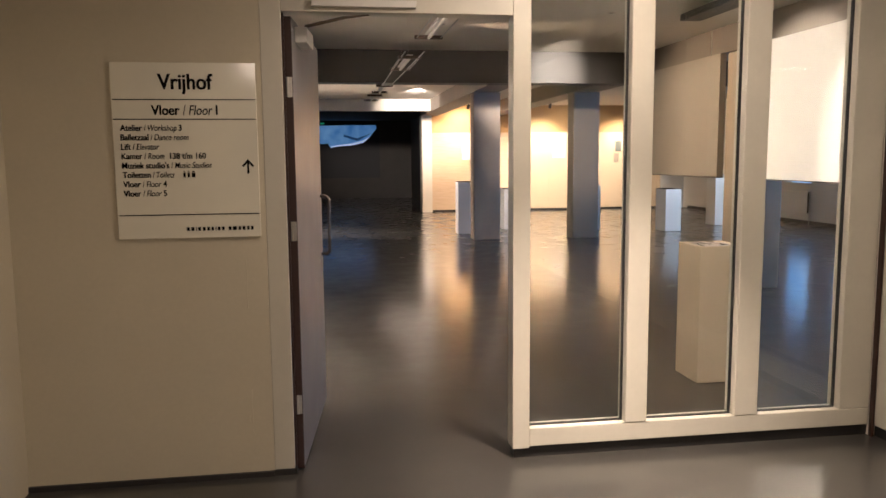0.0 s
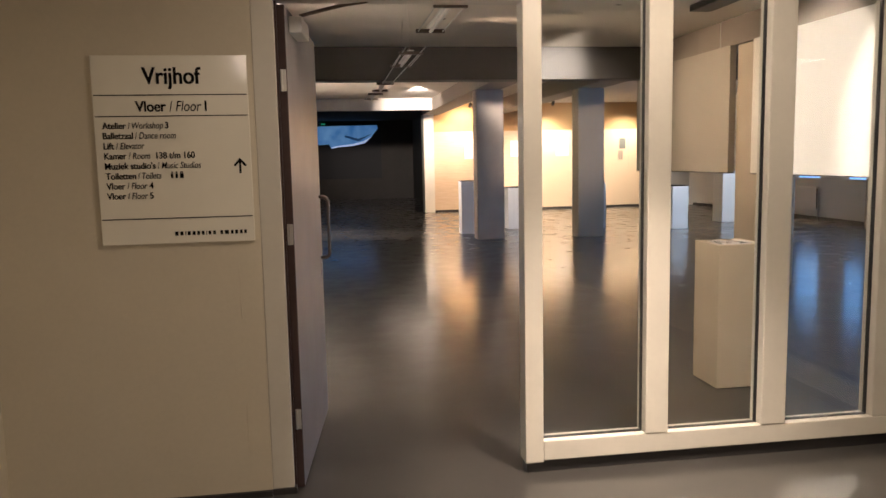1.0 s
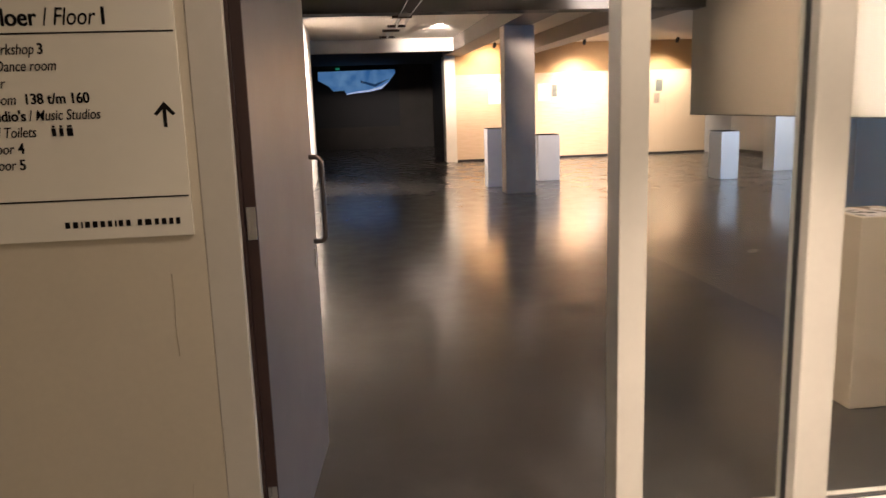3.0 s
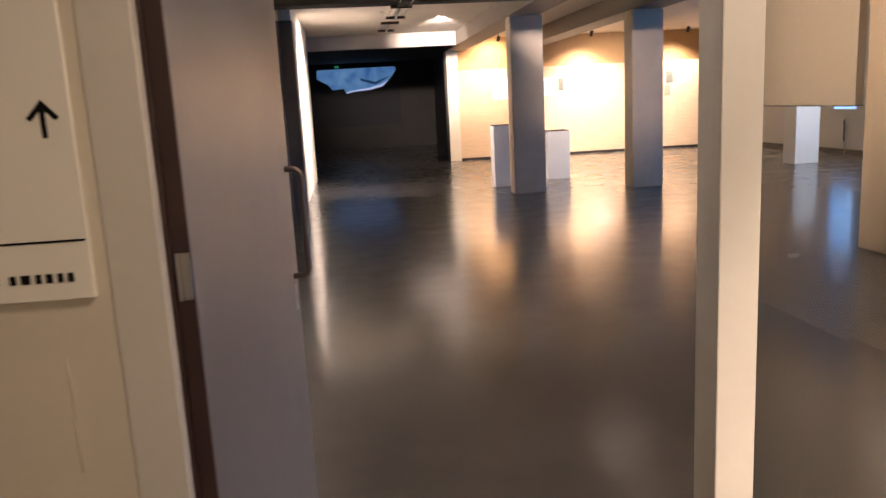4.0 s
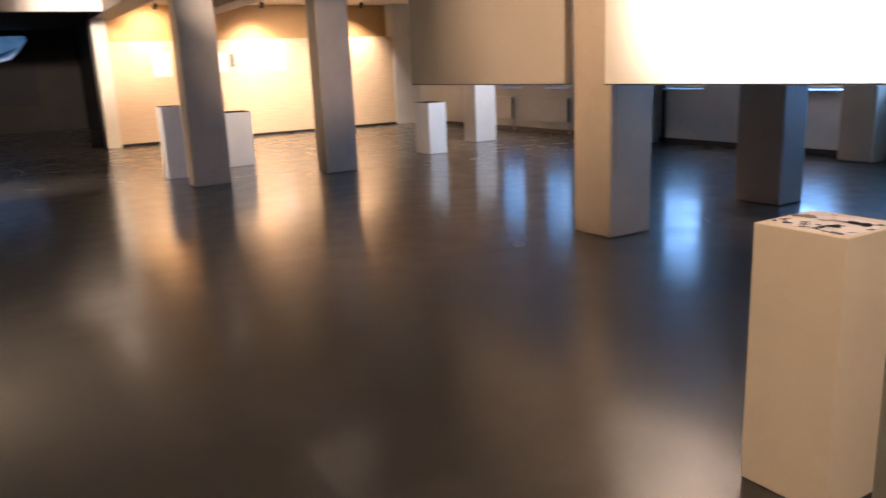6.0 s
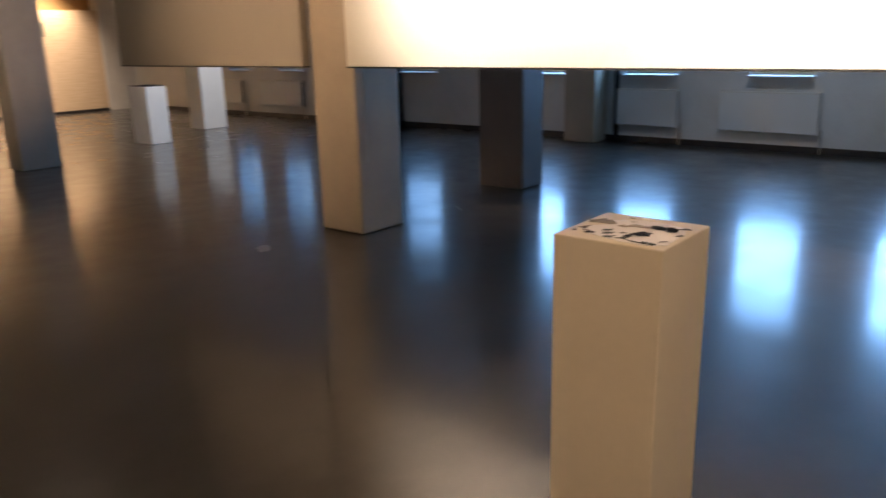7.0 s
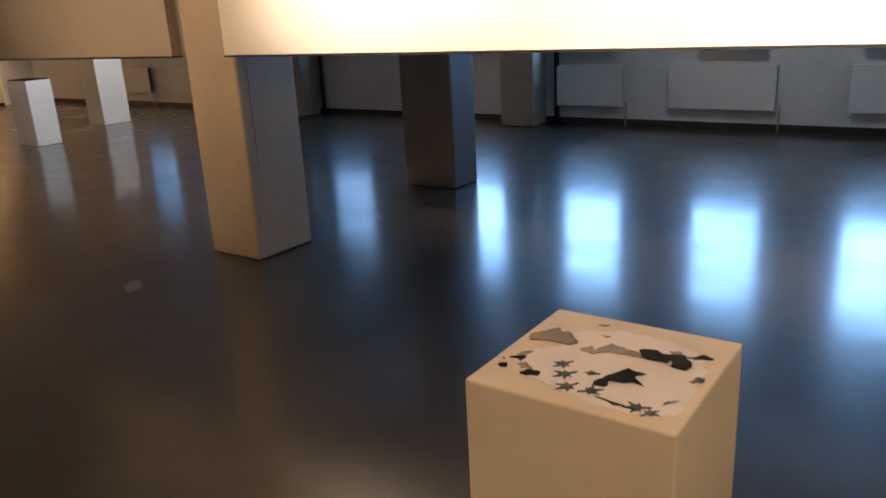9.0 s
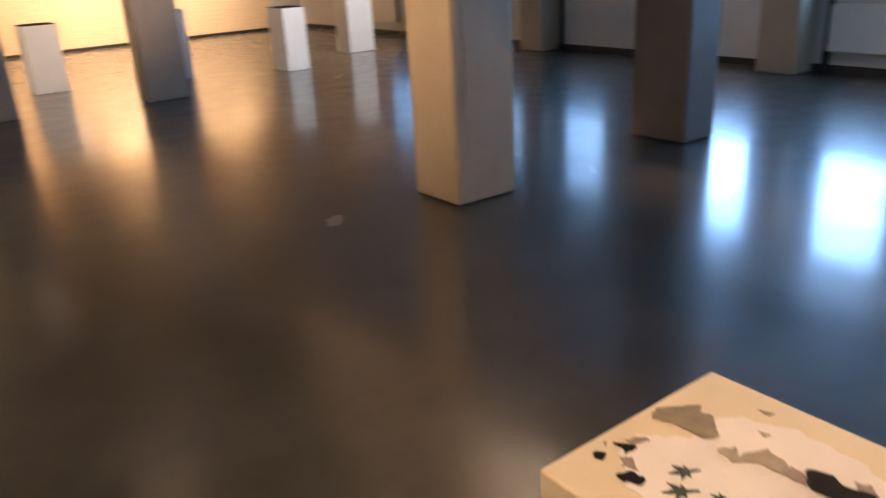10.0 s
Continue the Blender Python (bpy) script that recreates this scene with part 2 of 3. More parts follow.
def tube(bm, points, radius, sides=10):
    """A round bar through the points."""
    pts = [Vector(p) for p in points]
    rings = []
    for i, p in enumerate(pts):
        d = (pts[min(i + 1, len(pts) - 1)] - pts[max(i - 1, 0)]).normalized()
        u = d.orthogonal().normalized() if i == 0 else (rings_u - d * rings_u.dot(d)).normalized()
        rings_u = u
        w = d.cross(u)
        rings.append([bm.verts.new(p + radius * (math.cos(a) * u + math.sin(a) * w)) for a in [2 * math.pi * k / sides for k in range(sides)]])
    for a, b in zip(rings, rings[1:]):
        for k in range(sides):
            bm.faces.new((a[k], a[(k + 1) % sides], b[(k + 1) % sides], b[k]))
    bm.faces.new(rings[0][::-1])
    bm.faces.new(rings[-1])
    return bm


def cylinder(bm, x, y, z0, z1, r, r2=None, sides=20):
    res = bmesh.ops.create_cone(bm, cap_ends=True, segments=sides, radius1=r, radius2=r if r2 is None else r2, depth=z1 - z0)
    bmesh.ops.translate(bm, vec=(x, y, (z0 + z1) / 2), verts=res["verts"])
    return bm


def slab(bm, outline, z0, z1):
    """A flat piece with the given outline, lying from z0 to z1."""
    lo = [bm.verts.new((x, y, z0)) for x, y in outline]
    hi = [bm.verts.new((x, y, z1)) for x, y in outline]
    n = len(outline)
    bm.faces.new(hi)
    bm.faces.new(lo[::-1])
    for k in range(n):
        bm.faces.new((lo[k], lo[(k + 1) % n], hi[(k + 1) % n], hi[k]))
    return bm


def mesh_of(name, bm, material, smooth=False):
    bmesh.ops.recalc_face_normals(bm, faces=bm.faces[:])
    me = bpy.data.meshes.new(name)
    bm.to_mesh(me)
    bm.free()
    me.materials.append(material)
    if smooth:
        for p in me.polygons:
            p.use_smooth = True
    return me


def thing(name, at=(0, 0, 0), rz=0.0, label="", category="", group="", kind=""):
    ob = new(name)
    ob.empty_display_size = 0.1
    ob.matrix_basis = pose(*at, 0, 0, rz)
    return tagged(ob, label, category, group, kind)


def part(name, bm, material, parent, label="", smooth=False):
    ob = new(name, mesh_of(name, bm, material, smooth))
    ob.parent = parent
    return tagged(ob, label)


def structure(name, bm, material, label, category):
    return tagged(new(name, mesh_of(name, bm, material)), label, category, "", "structure")


def solid(name, rows, material, label, category, bevel=0.0):
    return structure(name, boxes(rows, bevel), material, label, category)


# ---- the large structure ----
CEIL = 3.25
structure("floor", boxes([(-4.5, 12.2, -7.5, 34.0, -0.2, 0.0)]), M_FLOOR, "dark grey poured floor with a satin shine", "floor")
structure("ceiling", boxes([(-4.5, 12.2, 4.9, 34.0, CEIL, CEIL + 0.2)]), M_CEIL, "beige painted concrete hall ceiling", "ceiling")
structure("ceiling_corridor", boxes([(-1.6, 3.9, -7.5, 4.9, 3.0, 3.2)]), M_WHITEWALL, "white painted corridor ceiling", "ceiling")

# corridor walls
solid("wall_entrance", [(-1.33, -0.128, 4.727, 4.90, 0.0, 3.0)], M_PLASTER, "cream plastered wall beside the open door", "wall")
solid("wall_corridor_west", [(-1.6, -1.33, -7.5, 4.90, 0.0, 3.0)], M_PLASTER, "cream plastered corridor side wall", "wall")
# unseen wall added to shut the corridor off from the sky
solid("wall_corridor_south", [(-1.6, 3.9, -7.7, -7.5, 0.0, 3.2)], M_PLASTER, "cream plastered end wall, unseen, added to close the corridor", "wall")
solid("wall_corridor_east", [(3.36, 3.6, -7.5, 2.2, 0.0, 3.0)], M_PLASTER, "cream plastered corridor side wall", "wall")
solid("wall_sideroom", [(3.9, 4.0, -7.5, 4.73, 0.0, 3.2)], M_PLASTER, "cream wall behind the side glazing", "wall")
solid("baseboard_entrance", [(-1.33, -0.128, 4.712, 4.727, 0.0, 0.028)], M_PLINTH, "low black skirting under the cream wall", "skirting")

# hall walls
solid("wall_west_south", [(-0.42, -0.22, 4.90, 10.22, 0.0, CEIL)], M_WHITEWALL, "cream white hall wall lit from above", "wall")
solid("wall_west_north", [(-0.62, -0.43, 15.86, 20.6, 0.0, CEIL)], M_WHITEWALL, "cream white hall wall lit from above", "wall")
# the recess gets its darkness from the wall colour
solid("wall_recess", [(-3.2, -3.0, 10.0, 16.0, 0.0, CEIL), (-3.0, -0.42, 10.0, 10.2, 0.0, CEIL), (-3.0, -0.80, 15.7, 15.9, 0.0, CEIL)], M_DARKWALL, "walls of a side recess, coloured dark for its lack of light", "wall")
solid("wall_south", [(3.29, 12.2, 4.727, 4.90, 0.0, CEIL)], M_WHITEWALL, "white hall wall beside the entrance", "wall")
solid("wall_above_entrance", [(-1.6, 3.9, 4.90, 5.0, 3.0, CEIL)], M_WHITEWALL, "white strip of wall above the entrance", "wall")

# window wall: piers between the openings, wall below and above
gaps = [(wy - 0.40, wy + 0.40) for wy in WINDOWS_Y]
rows = [(11.47, 11.90, 4.9, 24.4, 0.0, 0.96), (11.47, 11.90, 4.9, 24.4, 2.30, CEIL)]
edge_y = 4.9
rows_y = []
for a, b in gaps:
    if a > edge_y:
        rows_y.append((edge_y, a))
    edge_y = max(edge_y, b)
rows_y.append((edge_y, 24.4))
rows += [(11.47, 11.90, a, b, 0.96, 2.30) for a, b in rows_y]
solid("wall_east", rows, M_GREYWALL, "grey painted outer wall below a row of windows", "wall")
solid("baseboard_east", [(11.44, 11.47, 4.9, 23.6, 0.0, 0.085)], M_PLINTH, "black skirting along the window wall", "skirting")
for i, (a, b) in enumerate(gaps):
    w = thing("window_%d" % (i + 1), (11.65, (a + b) / 2, 0.96), 0, "tall narrow window with a pale frame", "window", "row of hall windows", "structure")
    hw = 0.40
    part("window_frame", boxes([(-0.03, 0.03, -hw, -hw + 0.05, 0, 1.34), (-0.03, 0.03, hw - 0.05, hw, 0, 1.34),
                                (-0.03, 0.03, -hw + 0.05, hw - 0.05, 0, 0.05), (-0.03, 0.03, -hw + 0.05, hw - 0.05, 1.29, 1.34)], 0.004), M_WHITEPLASTIC, w)
    p = part("pane", boxes([(-0.006, 0.006, -hw + 0.05, hw - 0.05, 0.05, 1.29)]), M_GLASS, w)
    p.visible_shadow = False
    part("window_sill", boxes([(-0.34, -0.03, -hw + 0.002, hw - 0.002, 0.001, 0.024)], 0.008), M_WHITEPLASTIC, w, "white sill with a rounded nose")

# far wall
solid("wall_north", [(3.35, 12.2, 24.35, 24.55, 0.0, CEIL)], M_OCHRE, "ochre painted end wall above the plywood", "wall")
solid("wall_north_pier", [(3.05, 3.35, 23.96, 24.55, 0.0, 2.92)], M_WHITEWALL, "white end of the wall beside the dark room", "wall")
solid("wall_north_end", [(10.70, 11.47, 23.95, 24.35, 0.0, CEIL)], M_GREYWALL, "pale grey wall end beside the plywood", "wall")
solid("baseboard_north", [(3.352, 10.69, 23.985, 24.0, 0.0, 0.06)], M_PLINTH, "thin black skirting under the plywood", "skirting")

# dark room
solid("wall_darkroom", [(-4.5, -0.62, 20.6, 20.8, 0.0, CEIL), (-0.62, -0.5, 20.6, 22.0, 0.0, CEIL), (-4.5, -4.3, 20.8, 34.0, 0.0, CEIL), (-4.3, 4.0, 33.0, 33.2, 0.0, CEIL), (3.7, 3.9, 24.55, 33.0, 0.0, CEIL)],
      M_DARKWALL, "near-black walls of the dark projection room", "wall")
solid("ceiling_darkroom", [(-4.3, 3.7, 22.3, 33.0, 3.20, 3.245)], M_DARKWALL, "near-black ceiling of the dark room", "ceiling")

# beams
solid("beam_cross", [(-0.42, 11.47, 12.45, 12.8, 2.77, CEIL)], M_BEAM, "concrete cross beam in a shaded dark tone", "beam", 0.006)
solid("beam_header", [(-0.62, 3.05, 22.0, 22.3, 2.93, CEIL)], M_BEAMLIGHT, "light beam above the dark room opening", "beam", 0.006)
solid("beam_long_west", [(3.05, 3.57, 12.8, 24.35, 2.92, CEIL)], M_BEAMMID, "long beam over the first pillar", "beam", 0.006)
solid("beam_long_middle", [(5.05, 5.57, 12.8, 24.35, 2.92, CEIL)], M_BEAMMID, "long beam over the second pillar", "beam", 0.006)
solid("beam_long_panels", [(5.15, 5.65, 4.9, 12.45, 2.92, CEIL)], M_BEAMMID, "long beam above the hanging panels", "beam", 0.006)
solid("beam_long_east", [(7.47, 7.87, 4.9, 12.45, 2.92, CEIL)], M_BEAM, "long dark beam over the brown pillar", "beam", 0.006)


# ---- glazed partition with the doorway ----
FY0, FY1 = 4.727, 4.84          # front and back of the frame
gp = thing("window_entrance", (0, 0, 0), 0, "cream painted timber frame with tall glass panes around a doorway", "glazed partition", "", "structure")
for x0, x1, z0 in ((-0.128, -0.024, 0.03), (1.145, 1.24, 0.055)):
    part("door_post", boxes([(x0, x1, FY0, FY1, z0, 2.95)], 0.004), M_FRAME, gp)
part("door_rebate", boxes([(-0.024, -0.014, 4.765, 4.86, 0.012, 2.37)]), M_DOOREDGESHADE, gp, "dark hardwood rebate of the door post")
part("door_head", boxes([(-0.024, 1.145, FY0, FY1, 2.362, 2.50)], 0.004), M_FRAME, gp)
for x0, x1 in ((1.786, 1.912), (2.437, 2.578)):
    part("mullion", boxes([(x0, x1, FY0 - 0.004, FY1, 0.168, 2.86)], 0.006), M_FRAME, gp)
part("corner_post", boxes([(3.092, 3.285, FY0, FY1, 0.168, 2.95)], 0.006), M_FRAME, gp)
part("bottom_rail", boxes([(1.24, 3.285, FY0, FY1, 0.065, 0.168)], 0.005), M_FRAME, gp)
part("top_rail", boxes([(1.24, 3.092, FY0, FY1, 2.86, 2.95)], 0.005), M_FRAME, gp)
part("transom_rail", boxes([(-0.024, 1.145, FY0, FY1, 2.88, 2.95)], 0.005), M_FRAME, gp)
part("plinth", boxes([(1.155, 3.30, FY0 + 0.018, FY1 - 0.01, 0.0, 0.065)]), M_PLINTH, gp, "black plinth under the frame")
part("post_foot", boxes([(-0.128, -0.012, FY0 - 0.006, FY1, 0.0, 0.03)]), M_PLINTH, gp, "black foot of the door post")
for x0, x1, z0, z1 in ((1.24, 1.786, 0.168, 2.86), (1.912, 2.437, 0.168, 2.86), (2.578, 3.092, 0.168, 2.86), (-0.024, 1.145, 2.50, 2.88)):
    g = 0.005
    p = part("pane", boxes([(x0 + g, x1 - g, 4.782, 4.79, z0 + g, z1 - g)]), M_GLASS, gp)
    p.visible_shadow = False
    part("gasket", boxes([(x0, x0 + g, 4.772, 4.80, z0, z1), (x1 - g, x1, 4.772, 4.80, z0, z1),
                          (x0 + g, x1 - g, 4.772, 4.80, z0, z0 + g), (x0 + g, x1 - g, 4.772, 4.80, z1 - g, z1)]), M_GASKET, p, "thin black glazing gasket")
solid("wall_over_partition", [(-0.135, 3.29, 4.75, 4.90, 2.95, 3.0)], M_PLASTER, "cream strip of wall above the glazing", "wall")

# side glazing of the corridor
sg = thing("window_side", (0, 0, 0), 0, "cream painted side glazing of the corridor", "glazed partition", "", "structure")
# dark strip laid in for the shade where the two frames meet
part("corner_shade_strip", boxes([(3.29, 3.305, 4.70, 4.727, 0.0, 2.95)]), M_DOOREDGESHADE, sg, "dark brown strip put in for the shade in the corner")
part("side_post", boxes([(3.31, 3.40, 4.55, 4.72, 0.065, 2.95)], 0.005), M_FRAME, sg)
part("side_post", boxes([(3.31, 3.40, 2.20, 2.32, 0.065, 2.95)], 0.005), M_FRAME, sg)
part("bottom_rail", boxes([(3.31, 3.40, 2.32, 4.55, 0.065, 0.19)], 0.005), M_FRAME, sg)
part("top_rail", boxes([(3.31, 3.40, 2.32, 4.55, 2.86, 2.95)], 0.005), M_FRAME, sg)
part("plinth", boxes([(3.325, 3.39, 2.20, 4.72, 0.0, 0.065)]), M_PLINTH, sg, "black plinth under the frame")
p = part("pane", boxes([(3.352, 3.360, 2.32, 4.55, 0.19, 2.86)]), M_GLASS, sg)
p.visible_shadow = False

# ---- door leaf ----
door = thing("door_1", (-0.013, 4.775, 0.0), -5.6, "grey laminate door standing open into the hall", "door", "", "structure")
leaf = part("leaf", boxes([(0.002, 0.037, 0.005, 1.195, 0.012, 2.345)], 0.002), M_DOOR, door)
part("hinge_edge", boxes([(0.0, 0.036, 0.0, 0.0045, 0.012, 2.345)]), M_DOOREDGESHADE, leaf, "dark hardwood hinge edge")
for hz in (0.31, 1.225, 1.95):
    part("hinge", tube(boxes([(0.016, 0.034, -0.003, 0.0, hz, hz + 0.10)], 0.001), [(0.012, -0.005, hz), (0.012, -0.005, hz + 0.10)], 0.006, 10), M_STEEL, leaf, "steel hinge")
hx = 0.037
loop = [(hx, 1.115, 1.02)] + [(hx + 0.055 - 0.03 * (1 - math.sin(a)) + 0.0, 1.115, 1.02 + 0.03 * (1 - math.cos(a))) for a in [k * math.pi / 10 for k in range(1, 6)]]
loop += [(hx + 0.055, 1.115, 1.10), (hx + 0.055, 1.115, 1.32)]
loop += [(hx + 0.055 - 0.03 * (1 - math.cos(a)), 1.115, 1.37 + 0.03 * math.sin(a)) for a in [k * math.pi / 10 for k in range(0, 6)]]
loop += [(hx, 1.115, 1.40)]
part("handle", tube(bmesh.new(), loop, 0.011, 12), M_DARKSTEEL, leaf, "dark steel D-shaped pull handle", True)
part("lock_plate", boxes([(0.037, 0.043, 1.10, 1.13, 0.90, 0.99)], 0.002), M_STEEL, leaf, "small steel lock plate")
part("closer_box", boxes([(0.037, 0.100, 0.12, 0.40, 2.235, 2.315)], 0.006), M_WHITEPLASTIC, leaf, "white door closer housing")
part("closer_arm", tube(bmesh.new(), [(0.085, 0.18, 2.325), (0.30, 0.11, 2.36), (0.42, 0.05, 2.365)], 0.009, 8), M_DARKSTEEL, leaf, "thin dark closer arm")
closer = thing("door_closer_rail", (0.385, 4.727, 2.385), 0, "long cream closer rail on the door head", "door closer")
part("rail", boxes([(-0.26, 0.26, -0.022, 0.0, 0.0, 0.035)], 0.003), M_WHITEPLASTIC, closer)


# ---- pillars ----
def pillar(x0, x1, y0, y1, top, material, label, strip, rib=0.2):
    """A painted concrete pillar with a narrow rib along its rear corner."""
    t = thing("pillar", (x0, y0, 0), 0, label, "pillar", "hall pillars", "structure")
    w, d = x1 - x0, y1 - y0
    a, b = (0, w - rib) if rib >= 0 else (-rib, w)
    part("shaft", boxes([(a, b, 0, d, 0, top)], 0.022), material, t)
    if rib:
        part("rib", boxes([(b, w, 0.03, d - 0.01, 0, top) if rib > 0 else (0, a, 0.03, d - 0.01, 0, top)], 0.006), material, t)
    if strip:
        part("cable_strip", boxes([(0.092, 0.099, -0.007, 0.0, 0.60, 1.5)], 0.002), M_FRAME, t, "thin pale cable strip on the pillar")
    return t


pillar(3.07, 3.62, 15.86, 16.22, 2.92, M_PILLAR, "grey painted concrete pillar near the plywood wall", False, 0)
pillar(5.06, 5.60, 15.66, 16.05, 2.92, M_PILLAR, "grey painted concrete pillar near the plywood wall", False, 0)
pillar(5.19, 5.70, 9.49, 9.98, 2.92, M_PILLAR, "grey painted concrete pillar between hanging panels", True, 0)
pillar(7.50, 7.90, 9.44, 10.0, 2.92, M_PILLARDARK, "dark brown pillar behind the hanging panel", False, 0)
# grey pillar by the recess, its shade put into a darker colour
pillar(-0.80, -0.38, 15.25, 15.70, 2.92, M_PILLARDARK, "grey pillar at the side recess, coloured dark as shaded", False)
pillar(11.02, 11.465, 10.52, 11.03, CEIL, M_PILLAR, "grey wall pilaster beside a radiator", False)
pillar(11.02, 11.465, 14.80, 15.28, CEIL, M_PILLAR, "grey wall pilaster in the window wall", False)
for px, py in ((11.40, 10.36), (11.40, 14.70)):
    pp = thing("heating_pipe", (px, py, 0), 0, "dark vertical heating pipe against the pilaster", "pipe", "heating pipes")
    part("pipe", cylinder(bmesh.new(), 0, 0, 0, CEIL, 0.035, sides=14), M_BLACKMETAL, pp, "", True)


# ---- hanging panels ----
def hanging_panel(y0, y1, material, label):
    t = thing("hanging_panel", (5.10, (y0 + y1) / 2, 1.36), 0, label, "exhibition panel", "hanging panels")
    h = (y1 - y0) / 2
    part("board", boxes([(0, 0.084, -h, h, 0.012, 1.556)], 0.003), material, t)
    part("bottom_edge", boxes([(-0.003, 0.085, -h, h, 0.0, 0.011)]), M_BLACKMETAL, t, "thin dark bottom rail")
    for s in (-0.8, 0.8):
        part("hanger", tube(bmesh.new(), [(0.025, s * h, 1.556), (0.025, s * h, 1.89)], 0.004, 6), M_STEEL, t, "thin steel hanger")
    return t


hanging_panel(9.99, 12.85, M_PANELSHADED, "exhibition panel hung from the ceiling beam, toned grey as unlit")
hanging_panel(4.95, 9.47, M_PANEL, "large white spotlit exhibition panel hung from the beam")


# ---- pedestals ----
def pedestal(x0, x1, y0, y1, h, material, label, cap):
    t = thing("pedestal", ((x0 + x1) / 2, (y0 + y1) / 2, 0), 0, label, "pedestal", "exhibition pedestals")
    w, d = (x1 - x0) / 2, (y1 - y0) / 2
    part("body", boxes([(-w, w, -d, d, 0.004, h)], 0.004), material, t)
    part("foot", boxes([(-w + 0.01, w - 0.01, -d + 0.01, d - 0.01, 0.0, 0.004)]), M_BLACKCARD, t)
    if cap:
        part("cap", boxes([(-w + 0.01, w - 0.01, -d + 0.01, d - 0.01, h, h + 0.012)], 0.002), M_BLACKCARD, t, "black top plate")
    return t


pedestal(2.789, 3.132, 5.860, 6.208, 1.0, M_PEDCREAM, "cream painted pedestal with a paper collage on top", False)
pedestal(2.96, 3.30, 17.05, 17.40, 1.12, M_PEDWHITE, "white pedestal with a black top behind the pillar", True)
pedestal(4.15, 4.60, 17.80, 18.25, 0.93, M_PEDWHITE, "low white pedestal with a dark top", True)
pedestal(5.85, 6.27, 17.35, 17.75, 1.0, M_PEDWHITE, "white pedestal mostly behind a pillar", False)
pedestal(7.47, 7.83, 16.58, 17.10, 0.92, M_PEDWHITE, "white pedestal with a black top", True)
pedestal(9.22, 9.72, 17.70, 18.15, 1.20, M_PEDWHITE, "tall white pedestal by the window wall", False)


# ---- wall sign ----
SX0, SX1, SZ0, SZ1 = -0.832, -0.153, 1.258, 2.109
SW, SH = SX1 - SX0, SZ1 - SZ0
sign = thing("wall_sign", (SX0, 4.727, SZ0), 0, "glossy white directory sign with black lettering", "sign")
board = part("board", boxes([(0, SW, -0.012, 0, 0, SH)], 0.002), M_SIGN, sign)


def text_mesh(words, size, squeeze, shear, weight):
    c = bpy.data.curves.new("words", 'FONT')
    c.body, c.size, c.shear, c.offset, c.extrude = words, size, shear, weight, 0.0006
    tmp = new("words", c)
    bpy.context.view_layer.update()
    me = bpy.data.meshes.new_from_object(tmp.evaluated_get(bpy.context.evaluated_depsgraph_get()))
    bpy.data.objects.remove(tmp)
    for v in me.vertices:
        v.co = Vector((v.co.x * squeeze, -v.co.z, v.co.y))
    return me


def sign_text(runs, x, v, cap, centre=None):
    """runs: (words, italic, weight). x from the sign's edge, v the baseline from its top, cap the height of capitals."""
    size = cap / 0.70
    made, pen = [], 0.0
    for words, italic, weight in runs:
        if not words.strip():
            pen += cap * 0.20 * len(words)
            continue
        me = text_mesh(words, size, 0.86 if weight >= B else 0.76, 0.22 if italic else 0.0, weight * size)
        if weight >= B:
            thick = bmesh.new()
            for k in (-1, 0, 1):
                old = set(thick.verts)
                thick.from_mesh(me)
                bmesh.ops.translate(thick, vec=(k * 0.022 * cap, -0.0001 * k, 0), verts=[q for q in thick.verts if q not in old])
            thick.to_mesh(me)
            thick.free()
        me.materials.append(M_INK)
        xs = [q.co.x for q in me.vertices]
        made.append((me, pen - min(xs)))
        pen += max(xs) - min(xs) + cap * 0.10
    start = x if centre is None else centre - pen / 2
    for me, dx in made:
        ob = new("lettering", me)
        ob.parent = board
        ob.location = (start + dx, -0.0128, SH - v)


B, N = 0.010, 0.003
sign_text([("Vrijhof", False, B)], 0, 0.1265, 0.074, SW * 0.515)
sign_text([("Vloer", False, B), (" ", 0, 0), ("/", False, N), (" ", 0, 0), ("Floor", True, N), (" ", 0, 0), ("1", False, B)], 0, 0.249, 0.047, SW * 0.50)
LINES = [("Atelier", "Workshop", "3"), ("Balletzaal", "Dance room", ""), ("Lift", "Elevator", ""), ("Kamer", "Room", "138 t/m 160"),
         ("Muziek studio's", "Music Studios", ""), ("Toiletten", "Toilets", ""), ("Vloer", "Floor", "4"), ("Vloer", "Floor", "5")]
for i, (dutch, english, number) in enumerate(LINES):
    runs = [(dutch, False, B), (" ", 0, 0), ("/", False, N), (" ", 0, 0), (english, True, N)]
    if number:
        runs += [(" " if len(number) == 1 else "    ", 0, 0), (number, False, B)]
    sign_text(runs, 0.034, 0.325 + 0.0452 * i, 0.029)
for v in (0.176, 0.270, 0.734):
    part("rule", boxes([(0.006, SW - 0.006, -0.0134, -0.012, SH - v - 0.0022, SH - v + 0.0022)]), M_INK, board)
ar = bmesh.new()
outline = [(-0.005, -0.062), (0.005, -0.062), (0.005, -0.012), (0.022, -0.030), (0.030, -0.024), (0.0, 0.010), (-0.030, -0.024), (-0.022, -0.030), (-0.005, -0.012)]
slab(ar, outline, 0, 0.0008)
bmesh.ops.rotate(ar, matrix=Matrix.Rotation(radians(90), 3, 'X'), verts=ar.verts)
bmesh.ops.translate(ar, vec=(0.628, -0.0122, SH - 0.474), verts=ar.verts)
part("arrow", ar, M_INK, board)
